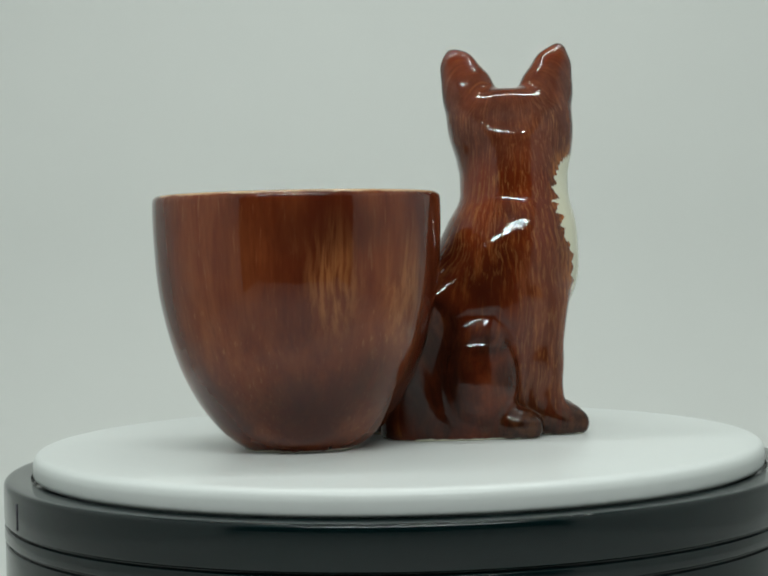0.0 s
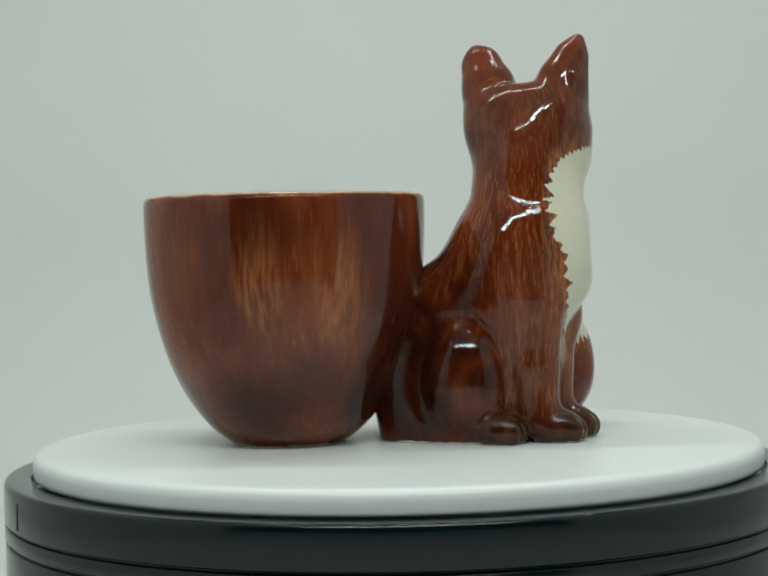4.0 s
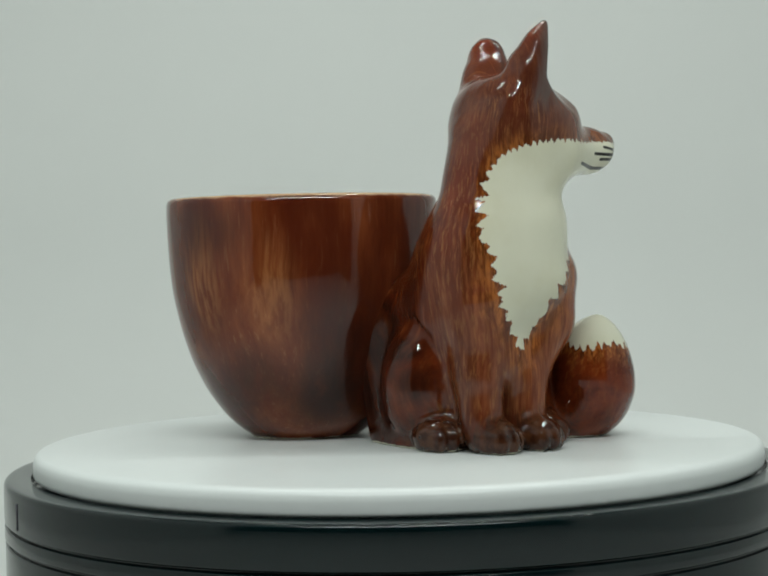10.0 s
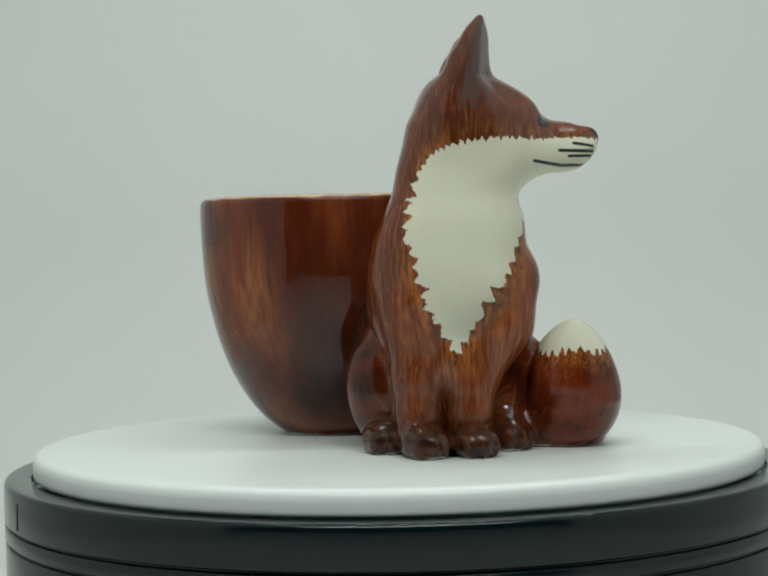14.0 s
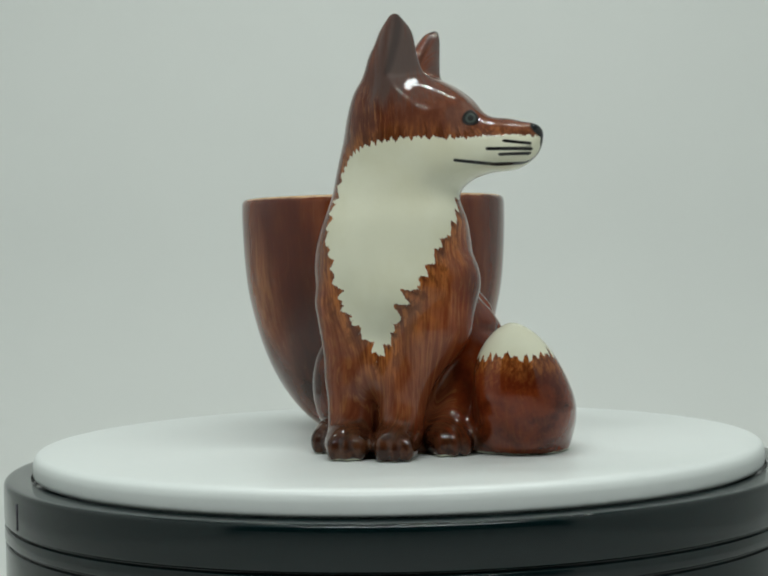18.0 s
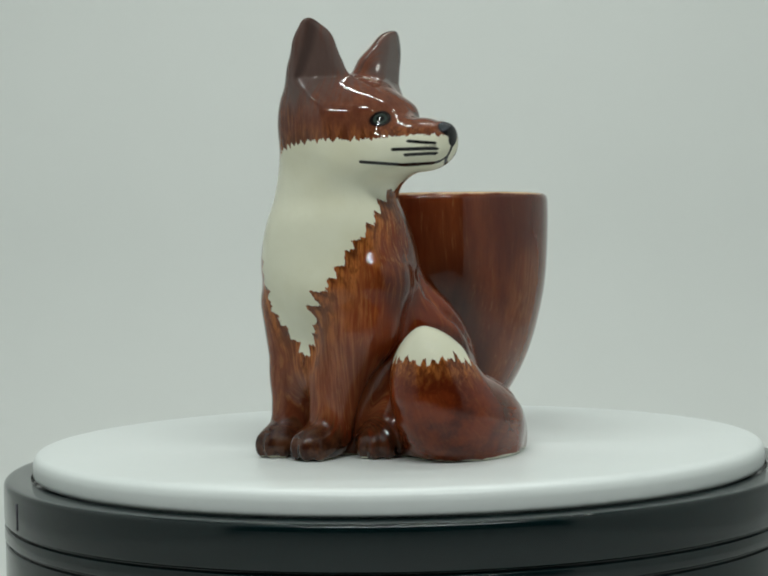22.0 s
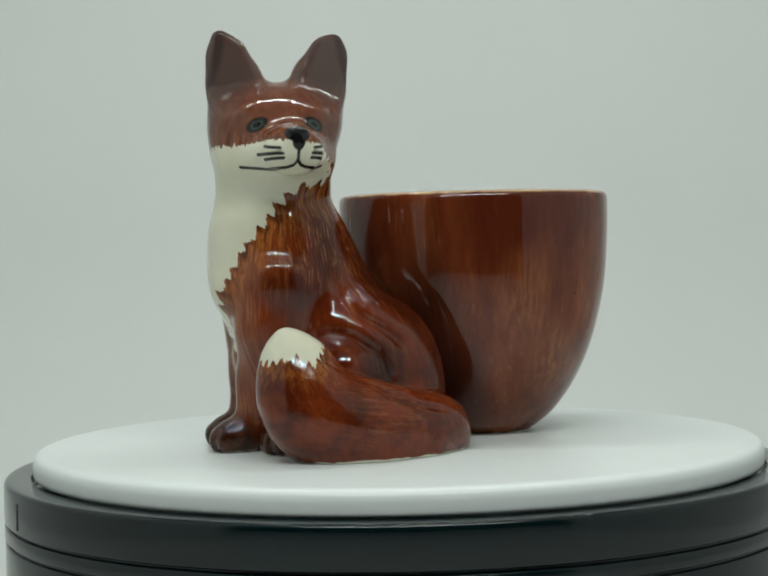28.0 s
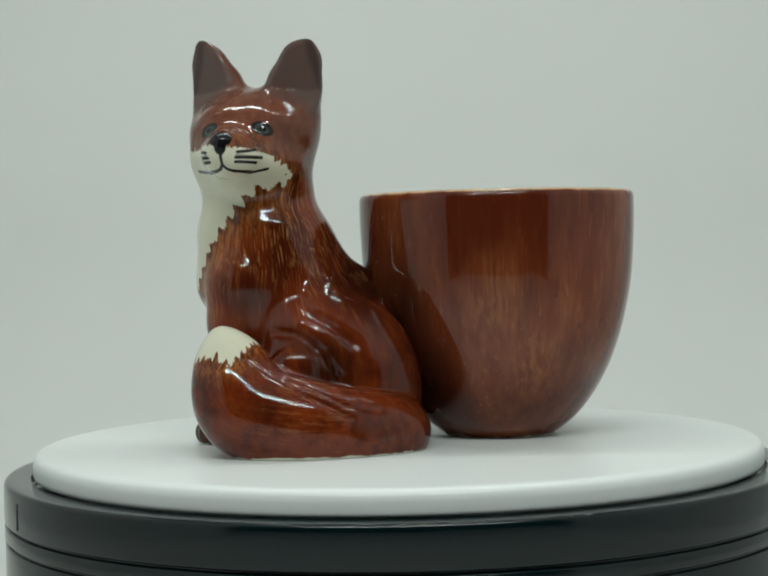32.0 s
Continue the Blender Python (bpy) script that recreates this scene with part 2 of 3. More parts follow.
sweep()
W = 0.004
slab("wall_west", (-BOX_X - W, BOX_FRONT, FLOOR_Z - W), (-BOX_X, BOX_BACK + W, BOX_TOP), WALL_SHEET)
slab("wall_east", (BOX_X, BOX_FRONT, FLOOR_Z - W), (BOX_X + W, BOX_BACK + W, BOX_TOP), WALL_SHEET)
slab("ceiling", (-BOX_X - W, BOX_FRONT, BOX_TOP), (BOX_X + W, BOX_BACK + W, BOX_TOP + W), TOP_SHEET)
RX, R0, R1, RT = 0.55, -0.75, 0.45, 0.60
slab("floor", (-RX, R0, FLOOR_Z - 0.03), (RX, R1, FLOOR_Z - 0.005), TABLE)
slab("wall_room_north", (-RX, R1, FLOOR_Z - 0.03), (RX, R1 + 0.02, RT), ROOM_PAINT)
slab("wall_room_south", (-RX, R0 - 0.02, FLOOR_Z - 0.03), (RX, R0, RT), ROOM_PAINT)
slab("wall_room_west", (-RX - 0.02, R0 - 0.02, FLOOR_Z - 0.03), (-RX, R1 + 0.02, RT), ROOM_PAINT)
slab("wall_room_east", (RX, R0 - 0.02, FLOOR_Z - 0.03), (RX + 0.02, R1 + 0.02, RT), ROOM_PAINT)
slab("ceiling_room", (-RX - 0.02, R0 - 0.02, RT), (RX + 0.02, R1 + 0.02, RT + 0.02), ROOM_PAINT)


# ---- turntable ----
turntable = tagged(new("turntable"), "black plastic motorised turntable with a white round platter", "turntable")


def build_turntable():
    foot = FLOOR_Z * 1000
    side = [(0, -6.2), (69.15, -6.2), (69.2, -4.45), (73.3, -4.5), (73.75, -4.62), (74.08, -4.95), (74.2, -5.5), (74.2, -11.75), (73.4, -11.9), (73.4, -12.3), (74.2, -12.5),
            (74.2, -14.85), (73.4, -15.0), (73.4, -15.45), (74.1, -15.65), (74.1, foot + 1.2), (72.8, foot), (0, foot)]
    v, f = lathe(rounded(side, 0.28, 3), 220)
    link_mesh("base", v, [tuple(reversed(q)) for q in f], BLACK_PLASTIC, turntable, "black satin plastic drum with two fine grooves")
    top = [(0, 0), (66.6, 0), (67.7, -0.18), (68.5, -0.75), (68.85, -1.7), (68.9, -4.25), (66, -5.6), (0, -5.6)]
    v, f = lathe(rounded(top, 0.7, 5), 220)
    ob = link_mesh("platter", v, [tuple(reversed(q)) for q in f], WHITE_PLASTIC, turntable, "white satin plastic round platter")
    # a short upright seam on the drum's side
    bm = bmesh.new()
    bmesh.ops.create_cube(bm, size=1)
    a = math.radians(206.8)
    for p in bm.verts:
        x, y, z = p.co
        r, t = 74.05 + 0.6 * x, a + y * 0.0035
        p.co = (r * math.cos(t) * MM, r * math.sin(t) * MM, (-8.7 + z * 4.6) * MM)
    part("seam", bm, SEAM_VIOLET, turntable, "thin dark violet mark on the drum")
    return ob


platter = build_turntable()

# ---- the fox egg cup ----
egg_cup = tagged(new("fox_egg_cup"), "glossy brown ceramic egg cup with a sitting fox beside it", "egg cup")
CUP_AT = (-2.55, 20.68)


def build_cup():
    outer = spline([(10.3, 0.0), (12.6, 1.5), (15.6, 4.2), (18.9, 8.6), (21.6, 13.8), (23.5, 19), (24.8, 24), (25.7, 28.5),
                    (26.2, 33), (26.5, 38), (26.65, 42.3), (26.65, 45.55)], 3)
    rim = [(26.5, 46.25), (26.05, 46.75), (25.35, 46.95), (24.7, 46.8), (24.2, 46.3)]
    inner = spline([(23.8, 45.3), (23.4, 40), (22.9, 34), (21.8, 27), (19.8, 20), (16.5, 13.5), (11.5, 8.5), (5.5, 6.2)], 3)
    line = [(0, 0.3), (9.4, 0.3), (9.8, 0.0), (10.6, 0.0)] + [tuple(p) for p in outer] + rim + [tuple(p) for p in inner] + [(0, 5.7)]
    v, f = lathe(line, 180, CUP_AT)
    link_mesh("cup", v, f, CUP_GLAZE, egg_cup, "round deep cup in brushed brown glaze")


build_cup()

HEAD = np.array([1.5, -26.2])
FACING = math.radians(66)
HF = np.array([math.sin(FACING), -math.cos(FACING)])    # the way the fox looks
HL = np.array([math.cos(FACING), math.sin(FACING)])     # to the fox's left


def head_point(fwd, lat, z):
    p = HEAD + HF * fwd + HL * lat
    return (p[0], p[1], z)


def smin(a, b, k):
    h = np.maximum(1 - np.abs(a - b) / (1.5 * k), 0)
    return np.minimum(a, b) - h ** 3 * k * 0.25


def smax(a, b, k):
    return -smin(-a, -b, k)


def ball(P, c, r, turn=0.0):
    """An ellipsoid; turn: degrees about the vertical."""
    x, y, z = P[0] - c[0], P[1] - c[1], P[2] - c[2]
    if turn:
        ca, sa = math.cos(math.radians(turn)), math.sin(math.radians(turn))
        x, y = ca * x + sa * y, -sa * x + ca * y
    k0 = np.sqrt((x / r[0]) ** 2 + (y / r[1]) ** 2 + (z / r[2]) ** 2) + 1e-6
    k1 = np.sqrt((x / r[0] ** 2) ** 2 + (y / r[1] ** 2) ** 2 + (z / r[2] ** 2) ** 2) + 1e-6
    return k0 * (k0 - 1) / k1


def limb(P, a, ra, b, rb):
    """A tapered rod with round ends."""
    ax, ay, az = b[0] - a[0], b[1] - a[1], b[2] - a[2]
    n = ax * ax + ay * ay + az * az
    x, y, z = P[0] - a[0], P[1] - a[1], P[2] - a[2]
    # the place along the axis slides with the taper, so that the cone runs smoothly into its end balls
    along = (x * ax + y * ay + z * az) / n
    across = np.sqrt(np.maximum((x - ax * along) ** 2 + (y - ay * along) ** 2 + (z - az * along) ** 2, 0))
    slope = min(max((ra - rb) / math.sqrt(n), -0.9), 0.9)
    h = np.clip(along - across * slope / math.sqrt(1 - slope * slope) / math.sqrt(n), 0, 1)
    return np.sqrt((x - ax * h) ** 2 + (y - ay * h) ** 2 + (z - az * h) ** 2) - (ra + (rb - ra) * h)


def chain(P, rows, k):
    d = None
    for (ax, ay, az, ra), (bx, by, bz, rb) in zip(rows, rows[1:]):
        e = limb(P, (ax, ay, az), ra, (bx, by, bz), rb)
        d = e if d is None else smin(d, e, k)
    return d


# trunk and head: height, centre x, y, half-widths along and across the way the head looks
TRUNK = np.array([(-4, 0, -13, 13.0, 14.5), (6, 0, -13.2, 12.8, 14.5), (12, -0.2, -14, 12.3, 14.6), (18, -0.5, -16, 12.6, 15.2), (23.4, -0.8, -18.6, 13.6, 15.6),
                  (28, -1.3, -20.6, 13.9, 15.5), (32.4, -1.8, -22.4, 14.1, 14.8), (36.8, -1.8, -23.6, 13.9, 13.8), (41.3, -1.6, -24.7, 12.9, 12.5),
                  (45.7, -1.4, -25.5, 11.4, 10.8), (50.2, 0.1, -26.1, 12.0, 10.8), (54.8, 1.2, -26.4, 11.9, 11.6), (59.3, 1.8, -26.3, 11.3, 11.6),
                  (63, 1.7, -26.2, 9.0, 10.0)])
TRUNK_FINE = np.array(spline(TRUNK, 12))
TAIL = [(11, -1.2, 3.2, 5.4), (18.4, -4.2, 3.6, 6.2), (21.2, -12, 4.6, 6.8), (22.3, -21, 5.8, 7.8), (20, -30.1, 8.5, 8.5), (18.3, -32.6, 15, 6.6), (17.6, -34.3, 21, 2.1)]
TAIL_FINE = [tuple(p) for p in spline(TAIL, 4)]
TAIL_FOOT = [(18.2, -4.2, 1.5, 6.2), (21.2, -12, 1.5, 7.0), (21.9, -20, 1.8, 7.4), (21.2, -25.0, 2.0, 7.3)]
TAIL_RIDGE = [(16.2, -30.5, 19.0, 1.3), (18.0, -25.8, 14.2, 1.5), (19.0, -17.5, 11.2, 1.4), (17.8, -8.5, 9.4, 1.3), (14.0, -2.0, 7.5, 1.2)]


TAIL_GROOVES = ([(24.1, -31.0, 18.0, 0.0), (25.4, -26.4, 15.4, 0.0), (28.1, -20.4, 11.3, 0.0), (28.8, -12.4, 7.1, 0.0)],
                [(23.2, -29.5, 18.6, 0.0), (23.9, -26.7, 16.8, 0.0), (26.0, -23.0, 13.9, 0.0), (28.0, -13.2, 9.2, 0.0), (26.5, -7.0, 8.0, 0.0)])
THIGH_FOLD = [(14.2, -25.0, 21.8), (17.6, -20.5, 21.2), (19.4, -16.2, 18.0), (19.8, -13.8, 13.5), (20.0, -13.5, 9.0)]
SHOULDER_FOLD = [(13.4, -21.6, 31.6), (14.2, -20.4, 28.4), (16.4, -18.0, 24.6), (17.8, -13.6, 22.0), (18.4, -10.5, 19.5)]
FAR_THIGH_FOLD = [(-10.2, -6.0, 22.2), (-11.8, -9.6, 23.4), (-13.8, -14.2, 23.3), (-14.3, -17.4, 20.3), (-13.9, -19.6, 16.0), (-13.4, -20.4, 11.9), (-12.9, -20.4, 7.0)]


def fox_field(P):
    x, y, z = P
    zz = np.clip(z, -4, 63)
    cx, cy, ra, rb = (np.interp(zz, TRUNK_FINE[:, 0], TRUNK_FINE[:, k]).astype(np.float32) for k in (1, 2, 3, 4))
    f = (x - cx) * HF[0] + (y - cy) * HF[1]
    s = (x - cx) * HL[0] + (y - cy) * HL[1]
    s = s + 0.065 * np.maximum(s, 0) * np.clip((z - 48) / 6, 0, 1)
    k0 = np.sqrt((f / ra) ** 2 + (s / rb) ** 2) + 1e-6
    k1 = np.sqrt((f / ra ** 2) ** 2 + (s / rb ** 2) ** 2) + 1e-6
    d = k0 * (k0 - 1) / k1
    d = smax(d, z - 60.5, 2.5)
    f = (x - 1.7) * HF[0] + (y + 26.2) * HF[1]
    s = (x - 1.7) * HL[0] + (y + 26.2) * HL[1]
    f = np.where(f > -3.8, f + 3.8, (f + 3.8) * 2.45)
    d = smin(d, ball([f, s - np.clip(s, -1.5, 0.8), z], (0, 0, 59.0), (15.4, 10.2, 8.4)), 3.0)
    # muzzle, chin and brow
    d = smin(d, chain(P, [(*head_point(7.5, 0.3, 54.1), 6.3), (*head_point(16.6, 1.2, 54.4), 3.7), (*head_point(20.4, 1.5, 54.9), 2.6)], 1.2), 3.0)
    d = smin(d, ball(P, head_point(21.6, 1.5, 55.9), (1.7, 1.8, 1.5)), 1.2)
    for side in (-1, 1):
        d = smin(d, ball(P, head_point(7.9, side * 4.6 + 0.6, 60.4), (2.6, 2.4, 1.4), math.degrees(FACING)), 2.5)
        d = smin(d, ball(P, head_point(9.4, side * 4.5 + 0.6, 58.6), (1.5, 1.5, 1.2)), 2.0)
        d = smin(d, limb(P, head_point(4.5, side * 5.2 + 0.4, 53.0) if side > 0 else head_point(5.0, -5.5, 53.2), 4.3 if side > 0 else 4.8, head_point(16.8, side * 1.1 + 1.3, 53.9), 3.1), 2.5)
        d = smin(d, ball(P, head_point(18.4, side * 1.7 + 1.4, 53.7), (3.1, 2.6, 2.3), math.degrees(FACING) - 90), 3.0)
        # ears: flat cones, level in front
        ahead, aside = (0.1, -0.4) if side < 0 else (0.6, -0.4)
        ex, ey = x - ahead * HF[0] - aside * HL[0], y - ahead * HF[1] - aside * HL[1]
        out = FACING + side * math.radians(7)
        nx, ny = math.sin(out), -math.cos(out)
        ax, ay, _ = head_point(0.1, side * 8.4 + 0.7, 0)
        flat = 0.15 * ((ex - ax) * nx + (ey - ay) * ny - np.interp(z, [62.5, 67.6, 71.5, 74.0], [-2.0, -0.6, 0.5, 0.8])) * np.clip((z - 63) / 5, 0, 1)
        Q = [ex + flat * nx, ey + flat * ny, z]
        base, tip = head_point(-2.2, side * 6.8 + 0.5, 62.5), head_point(1.4, side * 10.1 + (0.3 if side < 0 else 1.5), 74.4 - 0.4 * side)
        ear = chain(Q, [(*base, 5.2), (*head_point(-0.5, side * 7.8 + 0.7, 67.6), 4.7), (*head_point(1.0, side * 9.0 + (0.5 if side < 0 else 1.3), 71.5), 3.7), (*tip, 1.9)], 1.5) * 0.85
        fwd = (ex - HEAD[0]) * HF[0] + (ey - HEAD[1]) * HF[1]
        ear = smin(ear, limb([ex, ey, z], head_point(2.2, side * 5.6 + 0.6, 60), 5.0, head_point(1.0, side * 7.4 + 0.7, 65), 3.2), 4.0)
        lat = side * ((ex - HEAD[0]) * HL[0] + (ey - HEAD[1]) * HL[1] - 0.7) - 8.4
        ear = smax(ear, 0.92 * fwd + 0.40 * lat - 2.1 + 0.06 * (74.5 - z) - 0.40 * np.maximum(66.5 - z, 0) ** 1.4, 1.2)
        d = smin(d, ear, 2.0)
    # haunches
    d = smin(d, ball(P, (-9.8, -13.0, 11.7), (6.7, 7.9, 10.9)), 1.2)
    d = smin(d, ball(P, (10.0, -9.0, 10), (8.8, 12.0, 17.0)), 5.0)
    d = smin(d, ball(P, (11.2, -16.5, 16.2), (7.6, 9.5, 12.3)), 4.0)
    d = smin(d, ball(P, (16.6, -20.6, 14.6), (3.4, 5.2, 4.9)), 0.8)
    d = smin(d, limb(P, (12.0, -21.5, 13), 5.5, (7.6, -25.0, 4), 4.2), 2.0)
    # the chest, full and round above the legs
    d = smin(d, ball(P, (-1.0, -24.0, 30.2), (11.0, 13.5, 8.5)), 2.5)
    d = smin(d, ball(P, (-5.2, -26.0, 17.0), (5.0, 5.9, 7.0)), 2.0)
    # folds of the thighs and of the shoulder, pressed into the clay
    for fold, wide, soft in ((THIGH_FOLD, 0.7, 1.3), (SHOULDER_FOLD, 0.5, 1.6), (FAR_THIGH_FOLD, 0.42, 1.6)):
        d = smax(d, wide - chain(P, [(*p, 0.0) for p in fold], 0.6), soft)
    # front legs and paws
    d = smin(d, chain(P, [(-9.2, -25.2, 27, 6.8), (-9.7, -25.7, 14, 4.4), (-10.3, -26.6, 4, 3.9)], 2.0), 1.6)
    d = smin(d, chain(P, [(5.0, -28.3, 30.5, 8.0), (4.2, -29.2, 23, 6.6), (-0.8, -29.0, 13, 4.4), (-1.8, -30.0, 4, 3.9)], 2.0), 1.6)
    for c, turn in (((-11.0, -29.7, 2.6), -6), ((-2.9, -33.0, 2.6), -6), ((6.9, -28.0, 2.6), 6), ((-12.9, -18.6, 2.4), -14)):
        d = smin(d, ball(P, c, (4.1, 4.9, 3.6), turn), 1.8)
        ca, sa = math.cos(math.radians(turn)), math.sin(math.radians(turn))
        for k in (-2.1, 0.0, 2.1):
            q = (c[0] + ca * k + sa * 3.6, c[1] + sa * k - ca * (3.6 - abs(k) * 0.35), 2.1)
            d = smin(d, ball(P, q, (1.35, 2.0, 2.3), turn), 0.7)
    # tail laid round to the front, its tip up
    tail = smin(chain(P, TAIL_FINE, 1.0), chain(P, TAIL_FOOT, 2.0), 2.0)
    tail = smin(tail, chain(P, TAIL_RIDGE, 1.0), 0.6)
    for groove in TAIL_GROOVES:
        tail = smax(tail, 0.38 - chain(P, groove, 0.6), 0.9)
    d = smin(d, tail, 0.9)
    d = smin(d, limb(P, (11.0, -24.0, 3), 4.0, (16.0, -28.0, 4.5), 5.0), 1.6)
    # a neck of clay that joins the back to the cup
    d = smin(d, limb(P, (-1.5, -9, 26), 7.5, (-2.2, 0, 21), 7.0), 4.0)
    d = smin(d, limb(P, (-1.8, -4.5, 0), 7.5, (-2.2, -0.5, 20), 7.5), 3.0)
    return smax(d, -z, 0.5)


def skin(field, lo, hi, step):
    """Vertices and quads of the surface where field is nought, on a grid of that step."""
    axes = [np.arange(a, b, step, dtype=np.float32) for a, b in zip(lo, hi)]
    F = np.empty([len(a) for a in axes], np.float32)
    for k in range(0, len(axes[2]), 24):
        F[:, :, k:k + 24] = field(np.meshgrid(axes[0], axes[1], axes[2][k:k + 24], indexing="ij"))
    inside = F < 0
    nx, ny, nz = F.shape
    count = np.zeros((nx - 1, ny - 1, nz - 1), np.int8)
    for i in (0, 1):
        for j in (0, 1):
            for k in (0, 1):
                count += inside[i:nx - 1 + i, j:ny - 1 + j, k:nz - 1 + k]
    cells = np.argwhere((count > 0) & (count < 8))
    number = np.full(count.shape, -1, np.int32)
    number[tuple(cells.T)] = np.arange(len(cells))
    total, hits = np.zeros((len(cells), 3)), np.zeros(len(cells))
    corners = [(i, j, k) for i in (0, 1) for j in (0, 1) for k in (0, 1)]
    for a in corners:
        for ax in range(3):
            if a[ax] == 0:
                b = tuple(1 if m == ax else a[m] for m in range(3))
                fa, fb = F[tuple((cells + a).T)], F[tuple((cells + b).T)]
                cross = (fa < 0) != (fb < 0)
                t = np.where(cross, fa / np.where(cross, fa - fb, 1), 0)
                p = np.repeat(np.array([a], float), len(cells), 0)
                p[:, ax] = t
                total += p * cross[:, None]
                hits += cross
    verts = (cells + total / hits[:, None]) * step + np.array(lo)
    quads = []
    for ax in range(3):
        u, v = (ax + 1) % 3, (ax + 2) % 3
        sl0, sl1 = [slice(None)] * 3, [slice(None)] * 3
        sl0[ax], sl1[ax] = slice(0, -1), slice(1, None)
        a, b = inside[tuple(sl0)], inside[tuple(sl1)]
        for flip, where in ((False, a & ~b), (True, ~a & b)):
            e = np.argwhere(where)
            e = e[(e[:, u] > 0) & (e[:, v] > 0) & (e[:, u] < F.shape[u] - 1) & (e[:, v] < F.shape[v] - 1)]
            ring = []
            for du, dv in ((1, 1), (0, 1), (0, 0), (1, 0)):
                c = e.copy()
                c[:, u] -= du
                c[:, v] -= dv
                ring.append(number[tuple(c.T)])
            ring = np.stack(ring, 1)
            quads.append(ring[:, ::-1] if flip else ring)
    quads = np.concatenate(quads)
    for _ in range(2):
        P = [verts[:, k].astype(np.float64) for k in range(3)]
        f0 = field(P)
        g = np.stack([(field([P[m] + (0.05 if m == k else 0) for m in range(3)]) - f0) / 0.05 for k in range(3)], 1)
        n2 = np.maximum((g ** 2).sum(1), 0.05)
        verts = verts - np.clip(f0 / n2, -step, step)[:, None] * g * 0.9
    return verts, quads


def polygon_distance(u, v, poly):
    """Signed distance to a closed outline (inside positive) and the way along it of the nearest place."""
    best, along, inside, run = np.full(u.shape, 1e9), np.zeros(u.shape), np.zeros(u.shape, bool), 0.0
    for (x0, y0), (x1, y1) in zip(poly, poly[1:] + poly[:1]):
        dx, dy = x1 - x0, y1 - y0
        n = math.hypot(dx, dy)
        h = np.clip(((u - x0) * dx + (v - y0) * dy) / (n * n), 0, 1)
        e = np.hypot(u - x0 - dx * h, v - y0 - dy * h)
        near = e < best
        best, along = np.where(near, e, best), np.where(near, run + h * n, along)
        if y0 != y1:
            inside ^= ((y0 > v) != (y1 > v)) & (u < (x1 - x0) * (v - y0) / (y1 - y0) + x0)
        run += n
    return np.where(inside, best, -best), along


# the white bib: degrees round the neck from straight ahead, and height
BIB = [(-80, 44.8), (-75, 47.6), (-69, 50.2), (-52, 52.6), (-27, 54.2), (0, 54.8), (30, 54.8), (48, 54.6), (60, 54.9), (70, 54.4), (80, 54.0), (95, 53.0), (108, 51.4),
       (117, 49.6), (112, 48.6), (95, 48.0), (80, 46.5), (62, 43), (43.5, 39.2), (25.7, 34.3), (10, 30.1), (-11, 23), (-38, 16.6), (-50, 21.5), (-56, 24.4),
       (-62, 28), (-65, 33), (-70, 36.7), (-75, 39.6)]


def teeth(along, period, seed):
    """A ragged comb along an outline."""
    rnd = np.random.RandomState(seed)
    sizes, shifts = rnd.uniform(0.45, 1.25, 400), rnd.uniform(-0.22, 0.22, 400)
    t = along / period
    k = np.floor(t).astype(int)
    w = t - k + shifts[k % 400] * np.sin((t - k) * math.pi)
    return (1 - 2 * np.abs(w - 0.5)) * sizes[k % 400]


def stroke_distance(V, points, wide):
    """How far inside a painted stroke each vertex lies."""
    best = np.full(len(V), 1e9)
    for a, b in zip(points, points[1:]):
        a, b = np.array(a), np.array(b)
        h = np.clip(((V - a) @ (b - a)) / ((b - a) @ (b - a)), 0, 1)
        best = np.minimum(best, np.linalg.norm(V - a - h[:, None] * (b - a), axis=1))
    return wide - best


